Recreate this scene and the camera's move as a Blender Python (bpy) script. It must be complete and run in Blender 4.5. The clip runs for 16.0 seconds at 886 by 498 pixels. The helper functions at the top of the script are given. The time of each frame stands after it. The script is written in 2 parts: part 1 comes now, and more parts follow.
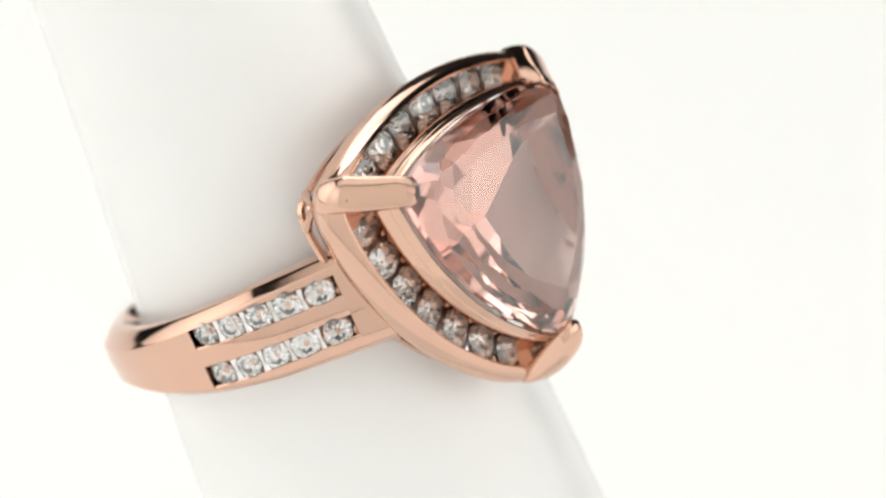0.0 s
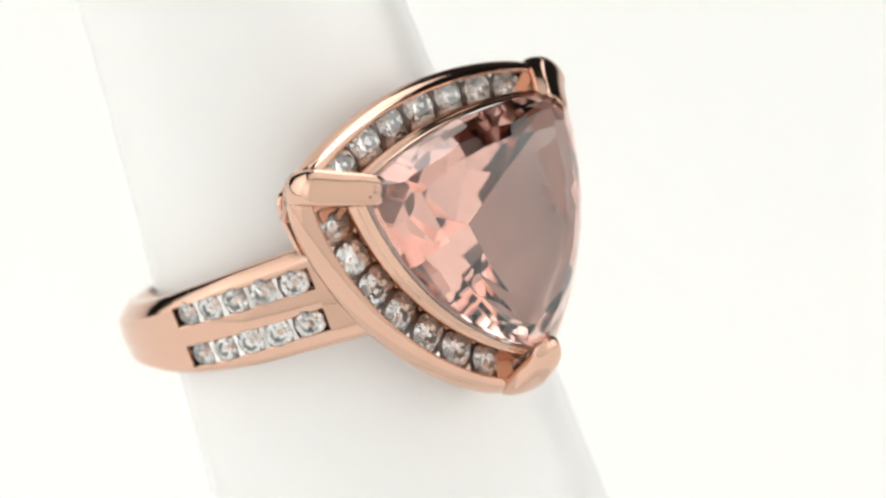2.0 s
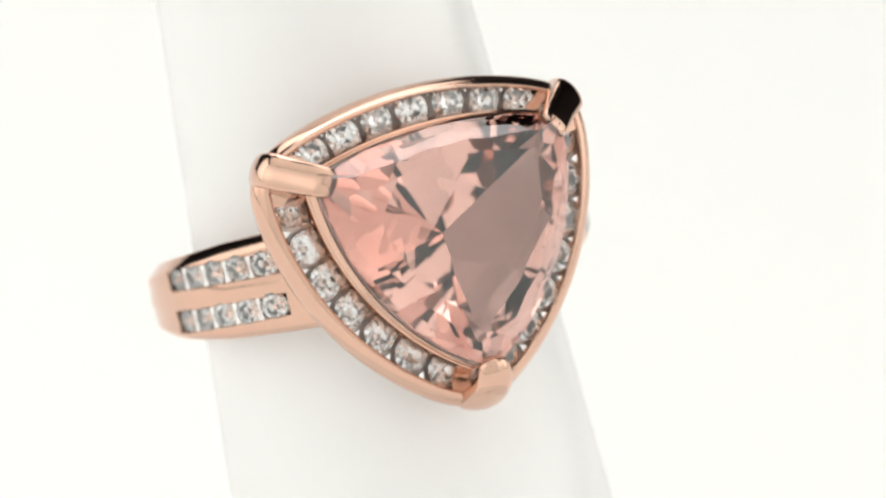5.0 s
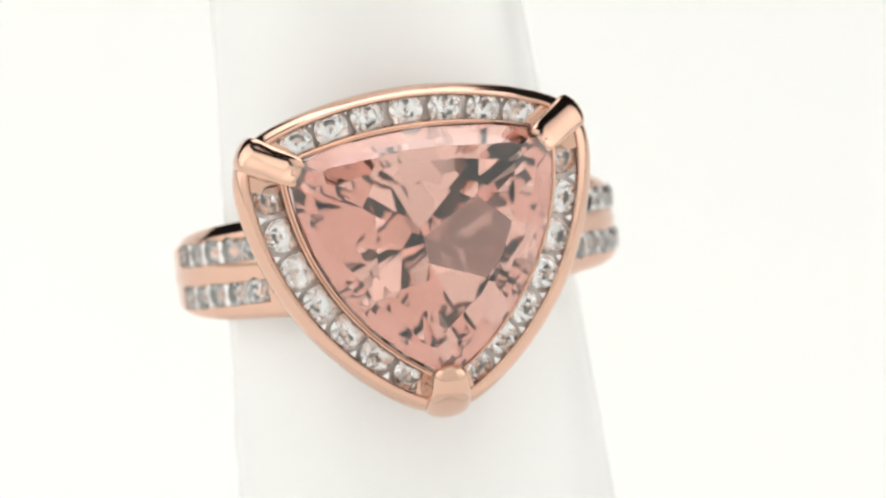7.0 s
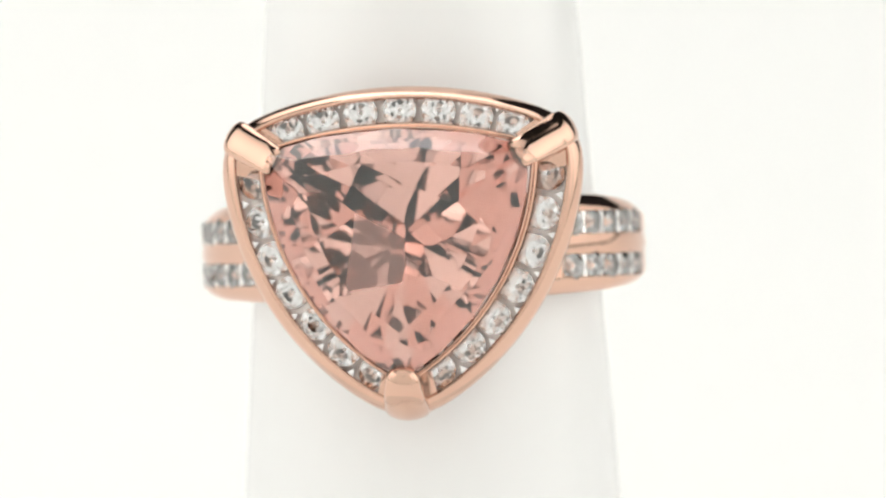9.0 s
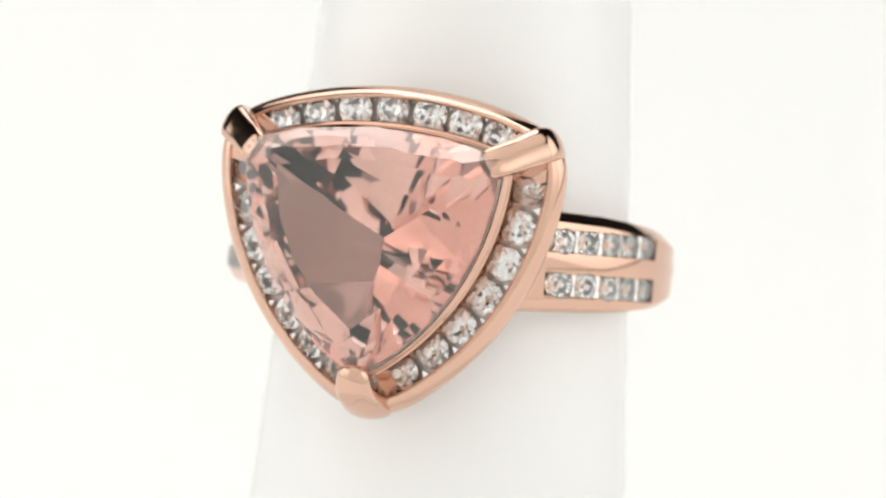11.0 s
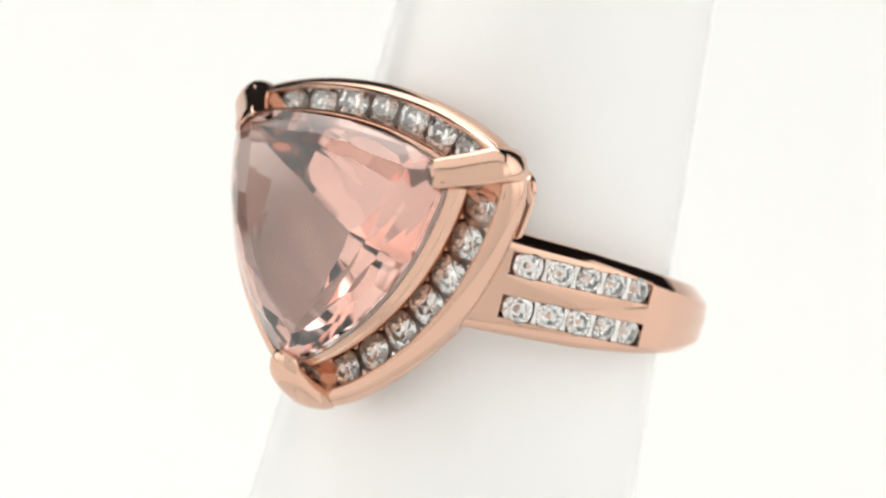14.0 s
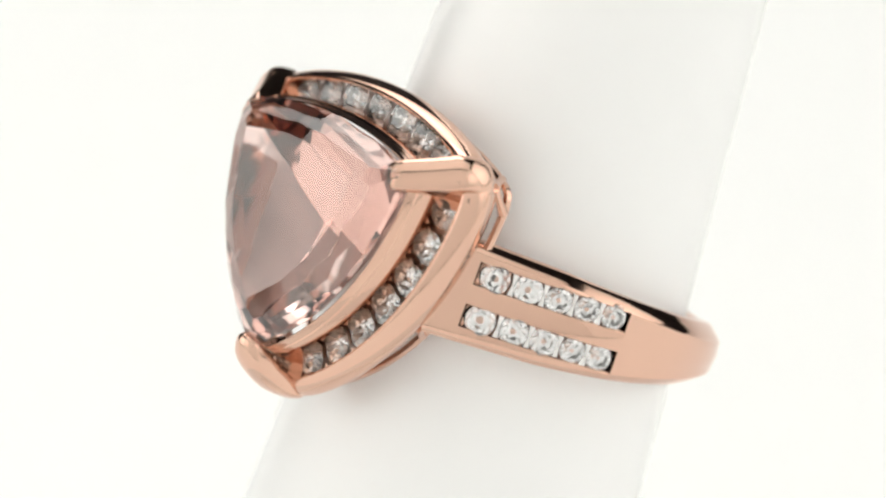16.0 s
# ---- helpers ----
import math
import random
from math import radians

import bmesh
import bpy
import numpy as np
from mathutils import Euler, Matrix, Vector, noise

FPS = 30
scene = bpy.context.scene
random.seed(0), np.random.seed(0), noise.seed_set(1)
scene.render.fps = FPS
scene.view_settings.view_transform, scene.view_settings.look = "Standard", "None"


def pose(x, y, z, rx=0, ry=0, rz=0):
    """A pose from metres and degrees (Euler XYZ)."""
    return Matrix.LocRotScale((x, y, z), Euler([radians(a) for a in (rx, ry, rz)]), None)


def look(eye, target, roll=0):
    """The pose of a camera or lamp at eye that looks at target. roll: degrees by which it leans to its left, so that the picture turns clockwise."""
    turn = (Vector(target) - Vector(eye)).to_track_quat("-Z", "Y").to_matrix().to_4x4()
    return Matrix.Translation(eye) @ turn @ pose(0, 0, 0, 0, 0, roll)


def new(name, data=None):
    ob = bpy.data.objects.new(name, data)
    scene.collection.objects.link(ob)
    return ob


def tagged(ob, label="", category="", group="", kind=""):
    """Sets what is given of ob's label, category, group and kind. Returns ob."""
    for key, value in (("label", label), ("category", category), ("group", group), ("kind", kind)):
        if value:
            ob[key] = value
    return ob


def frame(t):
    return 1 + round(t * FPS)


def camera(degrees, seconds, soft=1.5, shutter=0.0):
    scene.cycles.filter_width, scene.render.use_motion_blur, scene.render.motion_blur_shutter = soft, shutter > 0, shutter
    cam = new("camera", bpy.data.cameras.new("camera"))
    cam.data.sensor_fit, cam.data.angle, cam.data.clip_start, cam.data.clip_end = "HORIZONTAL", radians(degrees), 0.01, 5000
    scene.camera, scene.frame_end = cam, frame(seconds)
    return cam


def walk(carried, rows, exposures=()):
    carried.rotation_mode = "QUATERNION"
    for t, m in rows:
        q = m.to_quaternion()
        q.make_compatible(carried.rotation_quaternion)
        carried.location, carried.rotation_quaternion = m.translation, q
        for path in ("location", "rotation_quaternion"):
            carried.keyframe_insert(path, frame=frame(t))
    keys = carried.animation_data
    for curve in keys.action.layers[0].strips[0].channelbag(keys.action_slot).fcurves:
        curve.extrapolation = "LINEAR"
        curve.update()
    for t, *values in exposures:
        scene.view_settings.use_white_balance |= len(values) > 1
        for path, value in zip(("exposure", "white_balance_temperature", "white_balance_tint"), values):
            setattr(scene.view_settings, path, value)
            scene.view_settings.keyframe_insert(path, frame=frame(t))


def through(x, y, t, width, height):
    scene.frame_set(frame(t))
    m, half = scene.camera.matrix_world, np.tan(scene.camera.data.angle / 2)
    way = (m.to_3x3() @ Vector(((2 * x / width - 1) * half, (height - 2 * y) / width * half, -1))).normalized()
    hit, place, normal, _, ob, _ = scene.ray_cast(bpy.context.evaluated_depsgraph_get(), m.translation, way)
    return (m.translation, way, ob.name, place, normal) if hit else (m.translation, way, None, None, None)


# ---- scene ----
MM = 0.001
FOV = 12.0

# The camera stands still; the display turns on its turntable.
cam = camera(FOV, 16.0, soft=2.4)
cam.data.dof.use_dof, cam.data.dof.focus_distance, cam.data.dof.aperture_fstop = True, 0.179, 34.0
CAM = Matrix(((0.99988, -0.01569, -0.00000, 0.001954), (0.00728, 0.46353, -0.88605, -0.163704), (0.01391, 0.88594, 0.46359, 0.085687), (0, 0, 0, 1)))
walk(cam, [(0.0, CAM), (16.0, CAM)])

# ---- light: unseen white tent panels, glowing by emission, round the table in a dim room ----
world = bpy.data.worlds.new("studio")
scene.world = world
world.use_nodes = True
world.node_tree.nodes["Background"].inputs[0].default_value = (0.9, 0.95, 1.0, 1)
world.node_tree.nodes["Background"].inputs[1].default_value = 0.02
scene.view_settings.exposure = -0.14
# emission put into the unseen panels, set side by side for the reflections
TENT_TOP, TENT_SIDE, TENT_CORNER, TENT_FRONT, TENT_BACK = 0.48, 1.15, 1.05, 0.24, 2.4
# glow painted into the sweep to keep the background white
SWEEP_GLOW = 0.23


def softbox(name, eye, target, w, h, radiance, colour=(1, 1, 1)):
    data = bpy.data.lights.new(name, "AREA")
    data.shape, data.size, data.size_y = "RECTANGLE", w, h
    data.energy, data.color = radiance * math.pi * w * h, colour
    ob = new(name, data)
    ob.matrix_world = look(eye, target)
    return ob


softbox("softbox_overhead", (0.0, 0.14, 0.42), (0, 0.12, 0), 0.28, 0.13, 3.2)


# ---- materials ----
def material(name):
    m = bpy.data.materials.new(name)
    m.use_nodes = True
    return m, m.node_tree.nodes, m.node_tree.links, m.node_tree.nodes["Principled BSDF"]


def noisy(nodes, links, scale, detail=3.0):
    co = nodes.new("ShaderNodeTexCoord")
    n = nodes.new("ShaderNodeTexNoise")
    n.inputs["Scale"].default_value = scale
    n.inputs["Detail"].default_value = detail
    links.new(co.outputs["Object"], n.inputs["Vector"])
    return n


def ramp(nodes, links, src, lo, hi, a, b):
    r = nodes.new("ShaderNodeMapRange")
    r.inputs["From Min"].default_value, r.inputs["From Max"].default_value = lo, hi
    r.inputs["To Min"].default_value, r.inputs["To Max"].default_value = a, b
    links.new(src, r.inputs["Value"])
    return r


def mixcolour(nodes, links, fac, a, b):
    m = nodes.new("ShaderNodeMix")
    m.data_type = "RGBA"
    m.inputs["A"].default_value, m.inputs["B"].default_value = (*a, 1), (*b, 1)
    links.new(fac, m.inputs["Factor"])
    return m


def gold_material(name, base, worn, rough):
    m, nodes, links, b = material(name)
    n1, n2 = noisy(nodes, links, 260.0), noisy(nodes, links, 2600.0, 4.0)
    mix = mixcolour(nodes, links, n1.outputs["Fac"], base, worn)
    links.new(mix.outputs["Result"], b.inputs["Base Color"])
    b.inputs["Metallic"].default_value = 1.0
    r = ramp(nodes, links, n2.outputs["Fac"], 0.3, 0.7, rough * 0.7, rough * 1.5)
    links.new(r.outputs["Result"], b.inputs["Roughness"])
    bump = nodes.new("ShaderNodeBump")
    bump.inputs["Strength"].default_value, bump.inputs["Distance"].default_value = 0.10, 0.00006
    links.new(n1.outputs["Fac"], bump.inputs["Height"])
    links.new(bump.outputs["Normal"], b.inputs["Normal"])
    return m


def gem_material(name, colour, ior):
    m, nodes, links, b = material(name)
    n1 = noisy(nodes, links, 180.0)
    mix = mixcolour(nodes, links, n1.outputs["Fac"], colour, tuple(min(1, c * 1.03) for c in colour))
    links.new(mix.outputs["Result"], b.inputs["Base Color"])
    b.inputs["Roughness"].default_value = 0.0
    b.inputs["IOR"].default_value = ior
    b.inputs["Transmission Weight"].default_value = 1.0
    return m


def white_material(name, base, rough, grain, relief=0.08):
    m, nodes, links, b = material(name)
    n1, n2 = noisy(nodes, links, grain), noisy(nodes, links, grain * 14)
    mix = mixcolour(nodes, links, n1.outputs["Fac"], base, tuple(c * 0.97 for c in base))
    links.new(mix.outputs["Result"], b.inputs["Base Color"])
    r = ramp(nodes, links, n2.outputs["Fac"], 0.3, 0.7, rough * 0.9, rough * 1.1)
    links.new(r.outputs["Result"], b.inputs["Roughness"])
    bump = nodes.new("ShaderNodeBump")
    bump.inputs["Strength"].default_value, bump.inputs["Distance"].default_value = relief, 0.00003
    links.new(n2.outputs["Fac"], bump.inputs["Height"])
    links.new(bump.outputs["Normal"], b.inputs["Normal"])
    return m


def glow_panel_material(name, glow, colour, centre, spread):
    """White fabric whose lamp glow is painted as emission, brightest in the middle."""
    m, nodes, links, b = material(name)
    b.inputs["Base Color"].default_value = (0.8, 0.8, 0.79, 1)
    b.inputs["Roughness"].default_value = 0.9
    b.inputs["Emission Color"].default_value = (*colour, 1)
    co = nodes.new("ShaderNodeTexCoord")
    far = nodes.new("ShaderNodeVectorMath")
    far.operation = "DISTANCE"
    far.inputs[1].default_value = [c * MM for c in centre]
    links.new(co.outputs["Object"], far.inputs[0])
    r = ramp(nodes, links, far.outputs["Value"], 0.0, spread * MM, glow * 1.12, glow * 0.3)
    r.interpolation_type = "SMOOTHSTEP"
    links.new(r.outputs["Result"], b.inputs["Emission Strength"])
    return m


def glowing_sweep_material(name, glow):
    """White sweep whose even brightness is put in as emission; nothing lights it from beneath."""
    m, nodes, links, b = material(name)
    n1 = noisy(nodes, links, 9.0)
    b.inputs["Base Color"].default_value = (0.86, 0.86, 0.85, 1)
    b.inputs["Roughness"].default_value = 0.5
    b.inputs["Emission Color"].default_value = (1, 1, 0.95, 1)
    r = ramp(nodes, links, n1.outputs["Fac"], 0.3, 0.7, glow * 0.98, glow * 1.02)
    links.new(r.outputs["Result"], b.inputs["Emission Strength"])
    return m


ROSE = gold_material("rose_gold", (0.735, 0.48, 0.37), (0.70, 0.45, 0.345), 0.07)
PINK = gem_material("pink_gem_crown", (0.955, 0.85, 0.815), 1.58)
polish = PINK.node_tree.nodes["Principled BSDF"].inputs
polish["Coat Weight"].default_value, polish["Coat IOR"].default_value, polish["Coat Roughness"].default_value = 0.7, 1.75, 0.02



def pavilion_material(name, colour, ior):
    """The stone's back facets: every bounce inside the stone deepens its colour."""
    m, nodes, links, b = material(name)
    glass = nodes.new("ShaderNodeBsdfGlass")
    n1 = noisy(nodes, links, 150.0)
    mix = mixcolour(nodes, links, n1.outputs["Fac"], colour, tuple(min(1, c * 1.04) for c in colour))
    links.new(mix.outputs["Result"], glass.inputs["Color"])
    glass.inputs["Roughness"].default_value = 0.0
    glass.inputs["IOR"].default_value = ior
    links.new(glass.outputs["BSDF"], nodes["Material Output"].inputs["Surface"])
    return m


PINK_BACK = pavilion_material("pink_gem_pavilion", (0.91, 0.725, 0.68), 1.58)
CLEAR = gem_material("clear_gem", (0.90, 0.89, 0.89), 2.4)
CONE = white_material("satin_white_plastic", (0.915, 0.915, 0.91), 0.4, 120.0, 0.0)
gloss = CONE.node_tree.nodes["Principled BSDF"].inputs
gloss["Coat Weight"].default_value, gloss["Coat IOR"].default_value, gloss["Coat Roughness"].default_value = 0.8, 1.6, 0.22
PAPER = glowing_sweep_material("self_lit_white_sweep", SWEEP_GLOW)
# bars and beads: gold painted near white for the white it mirrors
WHITENED_GOLD = gold_material("whitened_bar_gold", (0.9, 0.88, 0.87), (0.87, 0.85, 0.84), 0.1)
BRIGHT = gold_material("pale_rose_gold", (0.93, 0.85, 0.81), (0.91, 0.82, 0.78), 0.40)
DARK = white_material("dark_room_paint", (0.05, 0.05, 0.055), 0.8, 3.0)
BLACK = white_material("black_camera_plastic", (0.02, 0.02, 0.022), 0.45, 200.0)


# ---- mesh helpers: all in millimetres ----
def finish(bm, name, mat, smooth=30.0):
    bmesh.ops.recalc_face_normals(bm, faces=bm.faces[:])
    me = bpy.data.meshes.new(name)
    for v in bm.verts:
        v.co *= MM
    bm.to_mesh(me)
    bm.free()
    me.materials.append(mat)
    if smooth:
        me.polygons.foreach_set("use_smooth", [True] * len(me.polygons))
        me.set_sharp_from_angle(angle=radians(smooth))
    return me


def part(name, bm, mat, parent, label="", smooth=30.0):
    ob = new(name, finish(bm, name, mat, smooth))
    ob.parent = parent
    return tagged(ob, label)


def loft(rings, closed_ring=True, closed_path=False, caps=False):
    """A skin over rings of points."""
    bm = bmesh.new()
    vs = [[bm.verts.new(p) for p in ring] for ring in rings]
    n = len(rings[0])
    pairs = list(zip(vs, vs[1:] + vs[:1])) if closed_path else list(zip(vs, vs[1:]))
    for a, b in pairs:
        for i in range(n if closed_ring else n - 1):
            j = (i + 1) % n
            bm.faces.new((a[i], a[j], b[j], b[i]))
    if caps:
        bm.faces.new(vs[0])
        bm.faces.new(vs[-1])
    return bm


def cut_gem(planes):
    """The convex body inside the planes (normal, distance), by its dual hull."""
    bm = bmesh.new()
    for nrm, d in planes:
        bm.verts.new(Vector(nrm) / d)
    bmesh.ops.convex_hull(bm, input=bm.verts[:])
    points = []
    for f in bm.faces:
        f.normal_update()
        nn = f.normal
        dd = nn.dot(f.verts[0].co)
        if abs(dd) > 1e-9:
            points.append(nn / dd)
    bm.free()
    out = bmesh.new()
    for p in points:
        out.verts.new(p)
    bmesh.ops.remove_doubles(out, verts=out.verts[:], dist=0.004)
    bmesh.ops.convex_hull(out, input=out.verts[:])
    loose = [v for v in out.verts if not v.link_faces]
    bmesh.ops.delete(out, geom=loose, context="VERTS")
    bmesh.ops.dissolve_limit(out, angle_limit=radians(0.6), verts=out.verts[:], edges=out.edges[:])
    return out


# ---- setting: white sweep, dim room ----
def sweep():
    prof = [(-205, -46), (300, -46)]
    prof += [(300 + 150 * math.sin(a), 104 - 150 * math.cos(a)) for a in [radians(6 * i) for i in range(1, 9)]]
    rings = [[(x, y, z) for y, z in prof] for x in (-379, 0, 379)]
    bm = loft(rings, closed_ring=False)
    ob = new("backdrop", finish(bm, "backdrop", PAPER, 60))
    return tagged(ob, "white sweep with an even painted glow under and behind the display", "backdrop", kind="structure")


def box_bm(x0, x1, y0, y1, z0, z1):
    bm = bmesh.new()
    bmesh.ops.create_cube(bm, size=1)
    for v in bm.verts:
        v.co = Vector((x0 if v.co.x < 0 else x1, y0 if v.co.y < 0 else y1, z0 if v.co.z < 0 else z1))
    return bm


def tent_panel(name, corners, glow, colour=(1, 0.99, 0.945), hole=None):
    """A flat added sheet 1 mm thick, glowing in place of lit tent fabric; hole: centre and radius of a round opening.
    """
    bm = bmesh.new()
    p = [Vector(c) for c in corners]
    if hole:
        c, r = Vector(hole[0]), hole[1]
        u, v = (p[1] - p[0]).normalized(), (p[3] - p[0]).normalized()
        n = 48
        inner = [bm.verts.new(c + u * r * math.cos(2 * math.pi * i / n) + v * r * math.sin(2 * math.pi * i / n)) for i in range(n)]
        outer = []
        for i in range(n):
            d = u * math.cos(2 * math.pi * i / n) + v * math.sin(2 * math.pi * i / n)
            k = []
            for w, lo, hi in ((u, p[0], p[1]), (v, p[0], p[3])):
                dw = d.dot(w)
                if abs(dw) > 1e-9:
                    k.append((((hi if dw > 0 else lo) - c).dot(w)) / dw)
            outer.append(bm.verts.new(c + d * min(k)))
        for i in range(n):
            j = (i + 1) % n
            bm.faces.new((inner[i], inner[j], outer[j], outer[i]))
    else:
        bm.faces.new([bm.verts.new(q) for q in p])
    ret = bmesh.ops.extrude_face_region(bm, geom=bm.faces[:])
    bm.normal_update()
    nrm = (p[1] - p[0]).cross(p[3] - p[0]).normalized()
    for e in ret["geom"]:
        if isinstance(e, bmesh.types.BMVert):
            e.co += nrm
    ob = new(name, finish(bm, name, glow_panel_material(name + "_fabric", glow, colour, sum(p, Vector()) / 4, 0.7 * (p[1] - p[0]).length), 0))
    return tagged(ob, "unseen white panel glowing in place of lit tent fabric", "tent wall", kind="structure")


def room():
    w, f, b, h, lo = 380, -210, 480, 430, -45
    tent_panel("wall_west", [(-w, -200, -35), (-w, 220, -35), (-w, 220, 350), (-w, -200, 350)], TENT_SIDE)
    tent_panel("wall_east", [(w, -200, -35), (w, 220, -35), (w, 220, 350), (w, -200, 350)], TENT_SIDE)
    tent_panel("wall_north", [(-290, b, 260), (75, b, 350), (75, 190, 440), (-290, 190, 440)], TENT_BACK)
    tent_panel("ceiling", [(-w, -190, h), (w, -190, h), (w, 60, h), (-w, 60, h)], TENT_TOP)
    # slanted glowing panels added in the front corners to brighten the stone
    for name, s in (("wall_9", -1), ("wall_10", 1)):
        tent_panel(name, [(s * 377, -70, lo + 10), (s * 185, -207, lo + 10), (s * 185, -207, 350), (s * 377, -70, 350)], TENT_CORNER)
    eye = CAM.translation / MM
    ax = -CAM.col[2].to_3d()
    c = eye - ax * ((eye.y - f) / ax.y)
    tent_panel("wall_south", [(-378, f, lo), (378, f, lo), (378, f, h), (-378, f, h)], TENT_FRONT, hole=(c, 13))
    for name, q in (("wall_5", (-800, 800, 700, 800, -60, 900)), ("wall_6", (-800, 800, -800, -700, -60, 900)),
                    ("wall_7", (-800, -700, -700, 700, -60, 900)), ("wall_8", (700, 800, -700, 700, -60, 900)),
                    ("ceiling_2", (-700, 700, -700, 700, 800, 900)), ("floor", (-700, 700, -700, 700, -160, -60))):
        tagged(new(name, finish(box_bm(*q), name, DARK, 0)), "dark painted wall of the dim studio room", name.split("_")[0], kind="structure")


sweep()
room()


# ---- the ring and its display, in the ring's own space: x across, y into the finger, z along the finger ----
RING = Matrix(((0.99584, 0.07817, -0.04678, 0.243 * MM), (-0.04783, 0.88567, 0.46184, -3.330 * MM), (0.07753, -0.45768, 0.88573, 2.765 * MM), (0, 0, 0, 1)))


def arc(a, b, sag, n):
    """Points from a to b on a circle that bulges by sag to the right of the way."""
    a, b = Vector(a), Vector(b)
    mid, half = (a + b) / 2, (b - a).length / 2
    t = (b - a).normalized()
    out = Vector((t.y, -t.x))
    r = (half * half + sag * sag) / (2 * sag)
    span = math.asin(min(1, half / r))
    c = mid - out * (r - sag)
    return [c + out * r * math.cos(u) + t * r * math.sin(u) for u in [span * (2 * i / n - 1) for i in range(n)]]


NARC = 30


def trillion(cx, cz, zb, top, side, blunt):
    """A closed rounded triangle, in x and z, its corners eased."""
    L, R, B = (-cx, cz), (cx, cz), (0, zb)
    pts = arc(B, R, side, NARC) + arc(R, L, top, NARC) + arc(L, B, side, NARC)
    for _ in range(blunt):
        pts = [(pts[i - 1] + pts[i] * 2 + pts[(i + 1) % len(pts)]) / 4 for i in range(len(pts))]
    return pts


INNER = trillion(5.75, 3.35, -6.55, 0.88, 1.55, 3)
MIDDLE = trillion(6.62, 3.65, -7.2, 1.42, 1.85, 2)
OUTER = trillion(7.92, 4.28, -8.54, 1.86, 2.34, 12)


def contour(s, y):
    """A ring of the head at depth y: s 0 at the stone, 1 along the small stones, 2 at the outer edge."""
    if s <= 1:
        return [Vector((a.x + (b.x - a.x) * s, y, a.y + (b.y - a.y) * s)) for a, b in zip(INNER, MIDDLE)]
    return [Vector((a.x + (b.x - a.x) * (s - 1), y, a.y + (b.y - a.y) * (s - 1))) for a, b in zip(MIDDLE, OUTER)]


def profile(points):
    return loft([contour(s, y) for s, y in points], closed_path=True)


# main stone -----------------------------------------------------------------
GEM_Y, CROWN = -2.35, 1.0
GEM_OUT = trillion(5.62, 3.28, -6.40, 0.86, 1.52, 3)


def support(u):
    return max(p.dot(u) for p in GEM_OUT)


def reach(a):
    """How far the stone's outline lies from its middle in direction a."""
    d = Vector((math.cos(a), math.sin(a)))
    best = 99.0
    for i in range(len(GEM_OUT)):
        p, q = GEM_OUT[i], GEM_OUT[(i + 1) % len(GEM_OUT)]
        e = q - p
        det = d.x * -e.y + d.y * e.x
        if abs(det) < 1e-9:
            continue
        k = (p.x * -e.y + p.y * e.x) / det
        w = (d.x * p.y - d.y * p.x) / det
        if k > 0 and 0 <= w <= 1:
            best = min(best, k)
    return best


TABLE, CROWN_EDGE = 0.58, 0.2
# A wide flat table, and round it a narrow crown of kites, each ring turned half a facet against the last.
CROWN_RINGS = ((12, 0.74, 15), (12, 0.87, 0), (24, 0.96, 7.5))


def dome(x, z):
    """The crown over the girdle: flat out to the table's edge, then bending down."""
    rho = math.hypot(x, z) / reach(math.atan2(z, x))
    return -CROWN_EDGE - CROWN * (1 - (max(0.0, rho - TABLE) / (1 - TABLE)) ** 2.3)


def main_stone_bm():
    planes = [(Vector((0, -1, 0)), CROWN + CROWN_EDGE)]
    for count, rho, turn in CROWN_RINGS:
        for i in range(count):
            a = radians(turn + 360 * i / count)
            r = reach(a) * rho
            x, z = r * math.cos(a), r * math.sin(a)
            h = 0.05
            gx, gz = (dome(x + h, z) - dome(x - h, z)) / (2 * h), (dome(x, z + h) - dome(x, z - h)) / (2 * h)
            n = Vector((gx, -1, gz)).normalized()
            planes.append((n, n.dot(Vector((x, dome(x, z), z)))))
    for i in range(36):
        a = 2 * math.pi * (i + 0.5) / 36
        u = Vector((math.cos(a), math.sin(a)))
        planes.append((Vector((u.x, 0, u.y)), support(u)))
    rng = random.Random(11)
    for count, beta, inset, depth, turn in ((30, 55, 0.0, 0.06, 0.5), (18, 48.5, 0.32, 0.50, 0.0), (12, 45, 0.95, 1.2, 0.5), (12, 43, 1.75, 1.99, 0.0), (9, 41.2, 2.6, 2.77, 0.0)):
        for i in range(count):
            a = radians(90) + 2 * math.pi * (i + turn + rng.uniform(-0.09, 0.09)) / count
            u = Vector((math.cos(a), math.sin(a)))
            tilt = radians(beta + rng.uniform(-0.9, 0.9))
            n = Vector((u.x * math.sin(tilt), math.cos(tilt), u.y * math.sin(tilt)))
            r = support(u) - inset
            planes.append((n, n.dot(Vector((u.x * r, depth, u.y * r)))))
    bm = cut_gem(planes)
    for v in bm.verts:
        v.co.y += GEM_Y
    return bm


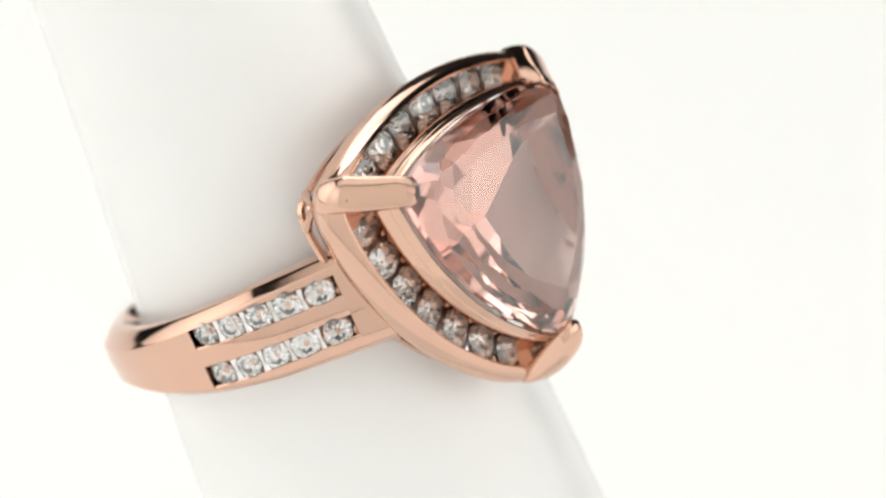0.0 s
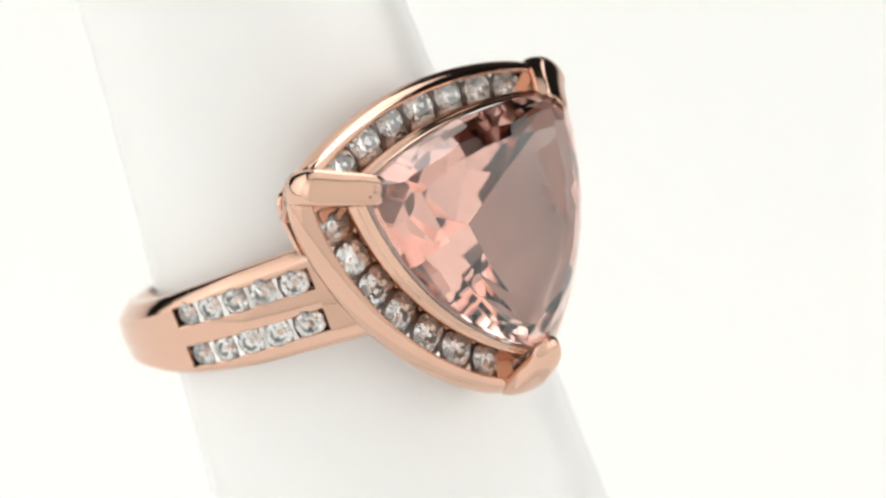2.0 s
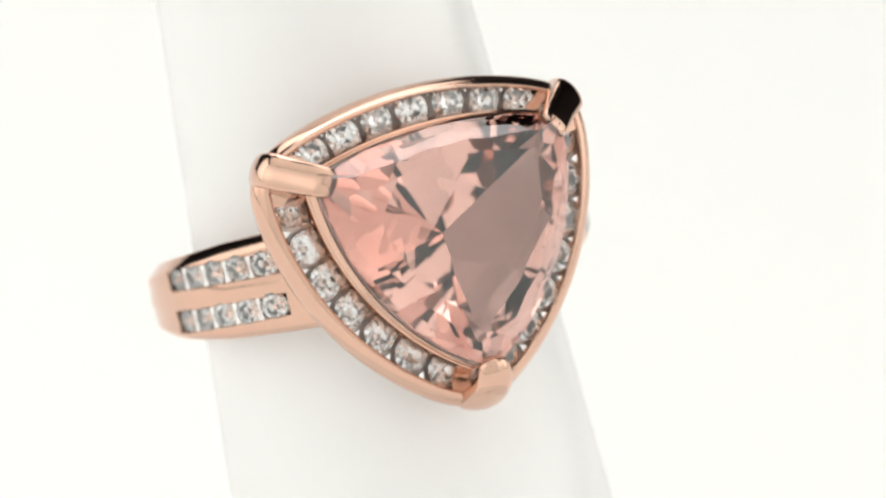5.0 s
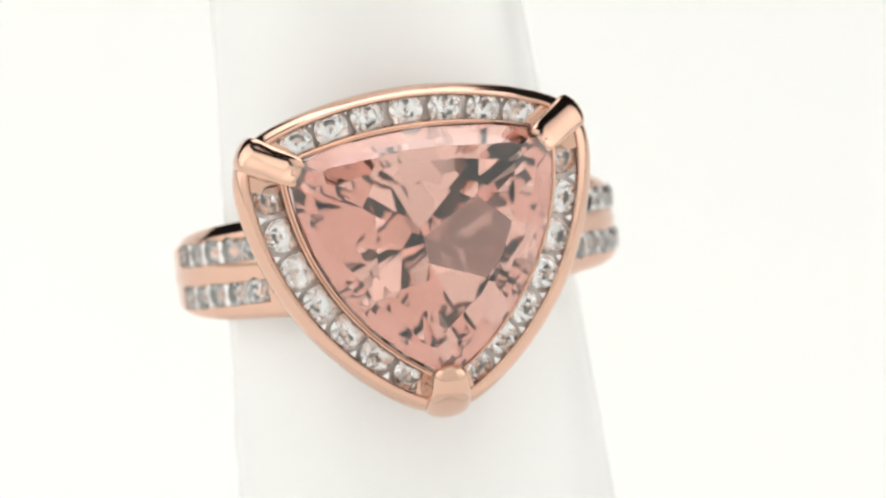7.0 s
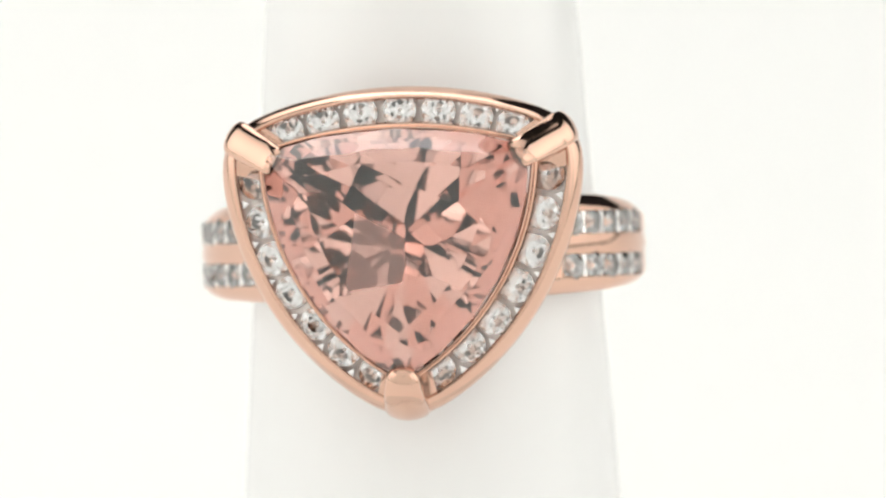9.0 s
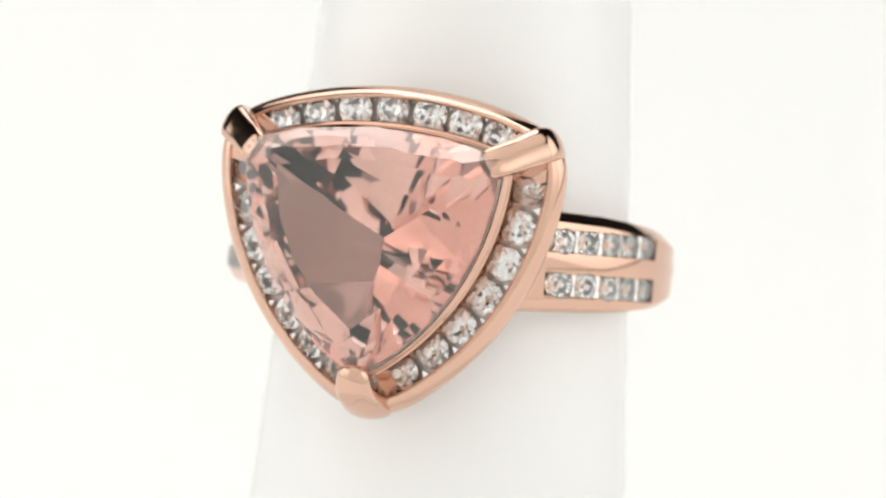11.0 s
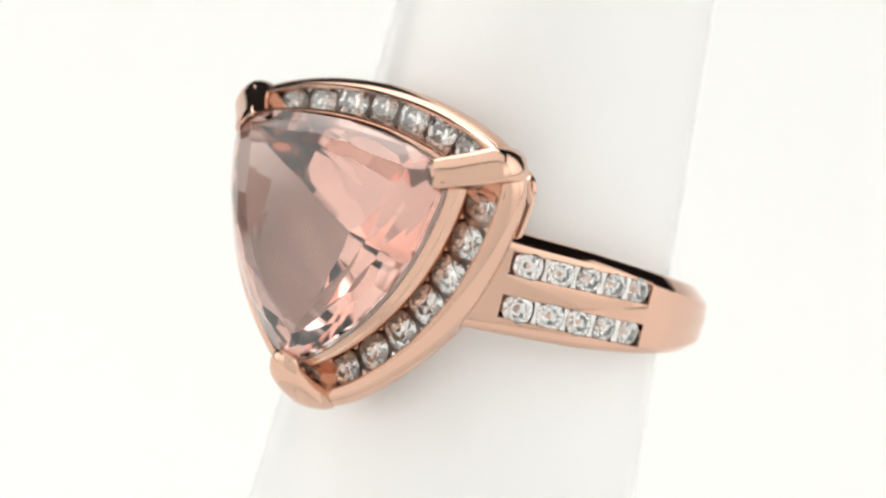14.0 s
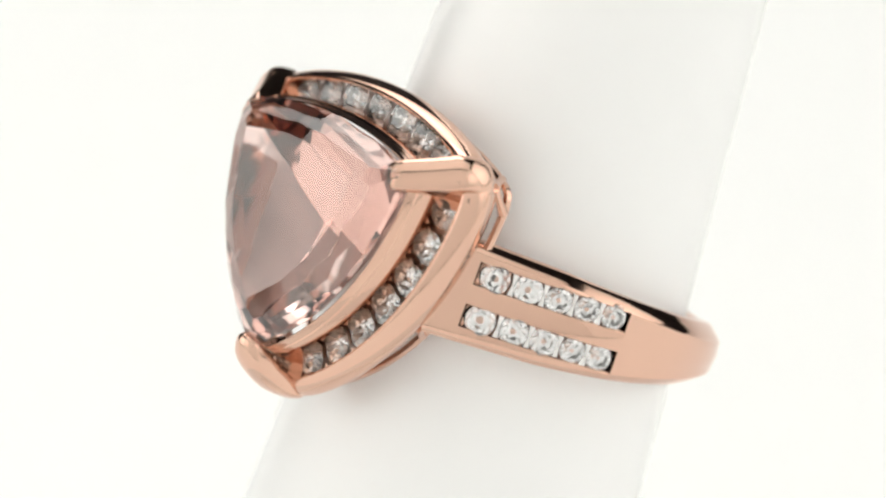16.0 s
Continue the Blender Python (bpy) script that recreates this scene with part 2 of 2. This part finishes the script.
def brilliant_mesh():
    """A round brilliant of radius 1, its table towards -y."""
    planes = [(Vector((0, -1, 0)), 0.30)]
    def ring(n, off, tilt, through, back):
        for i in range(n):
            a = 2 * math.pi * (i + off) / n
            s = math.sin(radians(tilt))
            k = Vector((math.cos(a) * s, math.cos(radians(tilt)) * (1 if back else -1), math.sin(a) * s))
            planes.append((k, k.dot(Vector((math.cos(a) * through[0], through[1], math.sin(a) * through[0])))))
    ring(8, 0.0, 34, (1.0, -0.03), False)
    ring(8, 0.5, 23, (0.62, -0.27), False)
    ring(16, 0.5, 42, (0.995, -0.03), False)
    ring(16, 0.5, 90, (1.0, 0.0), False)
    ring(8, 0.0, 41, (1.0, 0.03), True)
    ring(16, 0.5, 43, (0.995, 0.03), True)
    return cut_gem(planes)


# ring -------------------------------------------------------------------------
BAND_Y, INSIDE = 10.4, 8.05


def band_outer(f):
    """The band's outer radius at f degrees from the head."""
    k = max(0.0, (58 - f) / 18)
    return 10.0 + 0.42 * k * k - 0.25 * max(0.0, (f - 100) / 80)


def band_half(f):
    stops = ((30, 2.25), (40, 2.2), (60, 2.08), (80, 1.82), (98, 1.6), (115, 1.42), (130, 1.28), (145, 1.05), (160, 0.9), (181, 0.85))
    for (a, p), (b, q) in zip(stops, stops[1:]):
        if f <= b:
            return p + (q - p) * max(0.0, (f - a) / (b - a))
    return 0.85


BAND_Z = -0.86
ROWS_Z = ((-0.44, 0.52), (-2.32, -1.36))
ROW_SPAN = (39.6, 80.0)


def band_bm():
    fs = [32 + 1.5 * i for i in range(6)] + [ROW_SPAN[0] - 0.02, ROW_SPAN[0] + 0.02]
    fs += [42 + 1.9 * i for i in range(20)] + [ROW_SPAN[1] - 0.02, ROW_SPAN[1] + 0.02] + [81.5 + 3.9 * i for i in range(26)]
    fs = sorted(set(fs))
    fs = [f for f in fs if f < 180]
    stations = [f for f in fs] + [180] + [360 - f for f in fs[::-1]]
    rings = []
    for f in stations:
        g = f if f <= 180 else 360 - f
        r, w = band_outer(g), band_half(g)
        e = 0.62 * min(1.0, max(0.0, (g - 80) / 35))
        deep = ROW_SPAN[0] < g < ROW_SPAN[1]
        zs = [(BAND_Z + w, r - 1.05 - 0.3 * e), (BAND_Z + w, r - 0.52 - 0.40 * e), (BAND_Z + w - 0.05, r - 0.43 - 0.38 * e),
              (BAND_Z + w - 0.42 - 0.12 * e, r - 0.07 - 0.16 * e), (BAND_Z + w - 0.50 - 0.22 * e, r - 0.02 - 0.06 * e)]
        sunk = 0.55 if deep else 0.0
        edge = 0.05 if deep else 0.0
        for lo, hi in ROWS_Z:
            if hi > BAND_Z + w - 0.56 - 0.22 * e:
                hi = BAND_Z + w - 0.56 - 0.22 * e
            if lo < BAND_Z - w + 0.34 + 0.35 * e:
                lo = BAND_Z - w + 0.34 + 0.35 * e
            if lo < -1:
                zs.append((-0.90, r + 0.07))
            zs += [(hi + 0.03, r), (hi - 0.02, r - edge), (hi - 0.03, r - sunk), (lo + 0.03, r - sunk), (lo + 0.02, r - edge), (lo - 0.03, r)]
        zs += [(BAND_Z - w + 0.30 + 0.35 * e, r - 0.02 - 0.08 * e), (BAND_Z - w + 0.22 + 0.2 * e, r - 0.06 - 0.2 * e),
               (BAND_Z - w + 0.05, r - 0.22 - 0.5 * e), (BAND_Z - w, r - 0.30 - 0.55 * e), (BAND_Z - w, r - 1.05 - 0.3 * e)]
        zs += [(BAND_Z - w + 0.15, INSIDE + 0.12), (BAND_Z - w + 0.4, INSIDE), (BAND_Z + w - 0.4 - 0.3 * e, INSIDE), (BAND_Z + w - 0.12 - 0.4 * e, INSIDE + 0.12 + 0.3 * e)]
        a = radians(f)
        rings.append([Vector((math.sin(a) * k, BAND_Y - math.cos(a) * k, z)) for z, k in zs])
    return loft(rings, caps=True)


def across(r, width, wide):
    """A claw's breadth at r of its length: widening, then rounded off at the rim."""
    w = width + (wide - width) * min(1.0, max(0.0, r / 0.7))
    return w * (1 - 0.12 * min(1.0, max(0.0, (r - 0.78) / 0.24)) ** 2)


def prong_bm(tip, out, top, width, wide, shape, soft):
    """A claw from the stone's corner (tip, in x and z) to the rim's (out)."""
    tip, out = Vector(tip), Vector(out)
    d = (out - tip)
    n = d.length
    d.normalize()
    side = Vector((-d.y, d.x))
    prof = [(n * k, top + h) for k, h in shape]
    prof += [(n + 0.03, 0.3), (n - 0.06, 0.75), (n - 0.5, 1.25), (n - 1.0, 1.6), (n * 0.4, 1.2), (0.35, 0.2), (0.15, -1.0)]
    rings = []
    for k in (-1, -0.985, -0.94, -0.85, -0.7, -0.45, 0, 0.45, 0.7, 0.85, 0.94, 0.985, 1):
        inset = soft * (1 - math.sqrt(1 - k * k))
        ring = []
        cx = sum(p[0] for p in prof) / len(prof)
        cy = sum(p[1] for p in prof) / len(prof)
        for r, y in prof:
            v = Vector((r - cx, y - cy))
            v = v * (1 - inset / max(v.length, 0.3))
            p = tip + d * (cx + v.x) + side * (k * across((cx + v.x) / n, width, wide) / 2)
            ring.append(Vector((p.x, cy + v.y, p.y)))
        rings.append(ring)
    return loft(rings, caps=True)


def strut_bm(a, b, r):
    d = (b - a).normalized()
    u = d.orthogonal().normalized()
    v = d.cross(u)
    return loft([[p + (u * math.cos(k) + v * math.sin(k)) * w for k in [math.pi * j / 4 for j in range(8)]] for p, w in
                 ((a, r * 1.2), (a.lerp(b, 0.5), r * 0.85), (b, r * 1.2))], caps=True)


def gem_pose(p, n, spin, r):
    """Places a unit stone: its table (-y) along n."""
    q = Vector((0, -1, 0)).rotation_difference(Vector(n).normalized())
    return Matrix.Translation(Vector(p) * MM) @ q.to_matrix().to_4x4() @ Matrix.Rotation(spin, 4, "Y") @ Matrix.Scale(r, 4)


def build_ring():
    ring = new("gemstone_ring")
    tagged(ring, "polished rose gold ring with pink trillion stone on white finger", "ring")
    band = part("band", band_bm(), ROSE, ring)
    part("halo_rim", profile([(1.42, 0.62), (1.42, -0.1), (1.43, -0.32), (1.46, -0.38), (1.52, -0.40), (1.6, -0.37), (1.7, -0.28), (1.81, -0.13),
                              (1.91, 0.06), (1.97, 0.25), (2.0, 0.45), (1.97, 0.65), (1.9, 0.85), (1.7, 1.2), (1.5, 1.5), (1.38, 1.55), (1.36, 1.2), (1.42, 0.8)]), ROSE, ring)
    channel = part("channel_floor", profile([(0.26, 0.46), (1.44, 0.46), (1.40, 0.82), (0.26, 0.82)]), BRIGHT, ring, "bright pale metal channel under small stones")
    part("bezel", profile([(0.45, 0.7), (0.45, -0.1), (0.44, -0.4), (0.39, -1.0), (0.31, -1.48), (0.25, -1.62), (0.16, -1.66), (0.12, -1.73), (0.08, -1.95), (0.0, -2.06),
                           (-0.08, -2.02), (-0.1, -1.85), (-0.08, -1.2), (0.05, 0.0), (0.18, 0.7)]), ROSE, ring)
    rings = [contour(0.42, -0.3), contour(1.45, -0.3), contour(1.45, 0.5), contour(0.42, 0.5)]
    for corner in (0, NARC, 2 * NARC):
        part("channel_end", loft([[r[(corner + k) % (3 * NARC)] for r in rings] for k in range(-3, 4)], caps=True), ROSE, ring)
    part("gallery_rail", profile([(0.85, 2.55), (1.0, 2.45), (1.14, 2.52), (1.16, 2.75), (1.0, 2.85), (0.86, 2.8)]), ROSE, ring)
    upper, lower = contour(1.46, 1.45), contour(1.02, 2.65)
    for i in range(0, len(upper), 15):
        part("gallery_strut", strut_bm(upper[i], lower[(i + 2) % len(lower)], 0.2), ROSE, ring)
        part("gallery_strut", strut_bm(upper[i], lower[(i - 2) % len(lower)], 0.2), ROSE, ring)
    gem = part("main_stone", main_stone_bm(), PINK, ring, "large pink faceted trillion stone", smooth=0)
    gem.data.materials.append(PINK_BACK)
    for face in gem.data.polygons:
        face.material_index = 1 if face.normal.y > 0.05 else 0
    bar_claw = ((-0.06, 0.75), (-0.05, 0.5), (-0.01, 0.25), (0.05, 0.14), (0.14, 0.22), (0.3, 0.6), (0.55, 1.2), (0.8, 1.8), (0.89, 2.0), (0.95, 2.2), (0.99, 2.5), (1.01, 2.9))
    block_claw = ((-0.06, 0.7), (-0.05, 0.3), (-0.01, 0.08), (0.06, 0.0), (0.2, 0.03), (0.36, 0.16), (0.52, 0.42), (0.68, 0.86), (0.82, 1.38), (0.93, 1.95), (0.99, 2.5), (1.01, 2.9))
    for tip, out, top, w, w2, shape, soft in (((-4.95, 2.82), (-7.42, 4.28), -3.0, 1.2, 1.55, bar_claw, 0.36), ((4.95, 2.82), (7.42, 4.28), -3.0, 1.2, 1.55, bar_claw, 0.36),
                                        ((0, -5.98), (0, -8.24), -3.1, 1.3, 1.85, block_claw, 0.6)):
        part("prong", prong_bm(tip, out, top, w, w2, shape, soft), ROSE, ring, smooth=70)
    small = finish(brilliant_mesh(), "stone", CLEAR, 0)
    waist = [(-0.17, 0.47), (0.17, 0.47), (0.06, 0.0), (0.17, -0.47), (-0.17, -0.47), (-0.06, 0.0)]
    bm = loft([[Vector((x * k, y, z)) for x, z in waist] for k, y in ((1.1, 0.30), (1.0, -0.08), (0.7, -0.12))], caps=True)
    bar_mesh = finish(bm, "bar", WHITENED_GOLD, 30)
    def stone(p, n, r, holder):
        ob = tagged(new("stone", small), "small clear round brilliant stone")
        ob.parent = holder
        lean = Vector((random.uniform(-0.12, 0.12), random.uniform(-0.12, 0.12), random.uniform(-0.12, 0.12)))
        ob.matrix_local = gem_pose(p, Vector(n) + lean, random.uniform(0, 6.28), r * random.uniform(0.97, 1.02))
    side = [(6.30, 2.14), (6.05, 0.46), (5.58, -1.14), (4.83, -2.61), (3.82, -3.98), (2.68, -5.13), (1.38, -6.16)]
    top = [(-4.84, 4.25), (-3.30, 4.65), (-1.68, 4.96), (0, 5.06), (1.68, 4.96), (3.30, 4.65), (4.84, 4.25)]
    for x, z in side + [(-x, z) for x, z in side] + top:
        stone((x, -0.12, z), (0, -1, 0), 0.72, channel)
    bead = bmesh.new()
    tri = [(-0.17, -0.05), (0.17, -0.05), (0.0, 0.26)]
    lo, hi = [bead.verts.new((x, 0.0, z)) for x, z in tri], [bead.verts.new((x * 1.2, 0.4, z)) for x, z in tri]
    bead.faces.new(lo), bead.faces.new(hi)
    for i in range(3):
        bead.faces.new((lo[i], lo[(i + 1) % 3], hi[(i + 1) % 3], hi[i]))
    bead_mesh = finish(bead, "bead", WHITENED_GOLD, 30)
    for run in (side, [(-x, z) for x, z in side], top):
        for (x0, z0), (x1, z1) in zip(run, run[1:]):
            d = Vector((x1 - x0, z1 - z0)).normalized()
            for k in (-1, 1):
                ob = new("bead", bead_mesh)
                ob.parent = channel
                at = Vector(((x0 + x1) / 2, (z0 + z1) / 2)) + Vector((-d.y, d.x)) * (-0.66 * k)
                ob.matrix_local = Matrix.Translation(Vector((at.x, -0.12, at.y)) * MM) @ Matrix.Rotation(-math.atan2(d.y, d.x) + (0 if k > 0 else math.pi), 4, "Y")
    for s in (-1, 1):
        for z in (0.04, -1.84):
            for i, f in enumerate((44.0, 52.5, 60.5, 68.2, 75.8)):
                a = radians(f)
                n = Vector((s * math.sin(a), -math.cos(a), 0))
                r = band_outer(f) - 0.10
                stone((n.x * r, BAND_Y + n.y * r, z), n, 0.66 - 0.02 * i, band)
                if i:
                    a = radians(f - 3.95)
                    n = Vector((s * math.sin(a), -math.cos(a), 0))
                    r = band_outer(f - 3.95) - 0.14
                    bar = new("bar", bar_mesh)
                    bar.parent = band
                    bar.matrix_local = Matrix.Translation(Vector((n.x * r, BAND_Y + n.y * r, z)) * MM) @ Matrix.Rotation(s * a, 4, "Z")
    return ring


def build_cone():
    base = Vector((0.085, 10.78, 0))
    axis = Vector((0.0114, -0.0544, 1)).normalized()
    q = axis.to_track_quat("Z", "Y").to_matrix()
    rings = []
    prof = [(k, 7.736 - 0.0679 * k) for k in (-62, -45, -30, -20, -10, -5, 0, 5, 10, 20, 30, 40)]
    tip = 7.736 - 0.0679 * 40
    prof += [(40 + tip * math.sin(radians(a)), tip * math.cos(radians(a))) for a in (15, 30, 45, 60, 72, 82, 88)]
    for k, r in prof:
        rings.append([base + q @ Vector((r * math.cos(2 * math.pi * i / 96), r * math.sin(2 * math.pi * i / 96), k)) for i in range(96)])
    bm = loft(rings, caps=True)
    up = Vector(RING[2][:3])
    cut = bmesh.ops.bisect_plane(bm, geom=bm.verts[:] + bm.edges[:] + bm.faces[:], plane_co=up * (-41.99 - RING[2][3] / MM), plane_no=up, clear_inner=True)
    bmesh.ops.contextual_create(bm, geom=[e for e in cut["geom_cut"] if isinstance(e, bmesh.types.BMEdge)])
    ob = new("ring_display_finger", finish(bm, "ring_display_finger", CONE, 40))
    return tagged(ob, "leaning satin white tapered display finger holding the ring", "display stand")


def build_turntable():
    prof = [(0, -46), (34, -46), (34.6, -45.4), (34.6, -42.6), (34, -42), (0.01, -42)]
    rings = [[Vector((r * math.cos(2 * math.pi * i / 72), r * math.sin(2 * math.pi * i / 72), z)) for i in range(72)] for r, z in prof[1:5]]
    ob = new("turntable", finish(loft(rings, caps=True), "turntable", CONE, 40))
    return tagged(ob, "round white turntable disc under the display finger", "turntable")


gem_ring, finger, table = build_ring(), build_cone(), build_turntable()


def motions():
    turns = [58.12, 52.25, 46.2, 39.97, 33.59, 27.07, 20.42, 13.66, 6.82, -0.11, -7.1, -14.14, -21.21, -28.29, -35.38, -42.45, -49.49]
    spin = [(t, Matrix.Rotation(radians(a), 4, "Z")) for t, a in enumerate(turns)]
    walk(gem_ring, [(t, m @ RING) for t, m in spin])
    walk(finger, [(t, m @ RING) for t, m in spin])
    walk(table, spin)


motions()
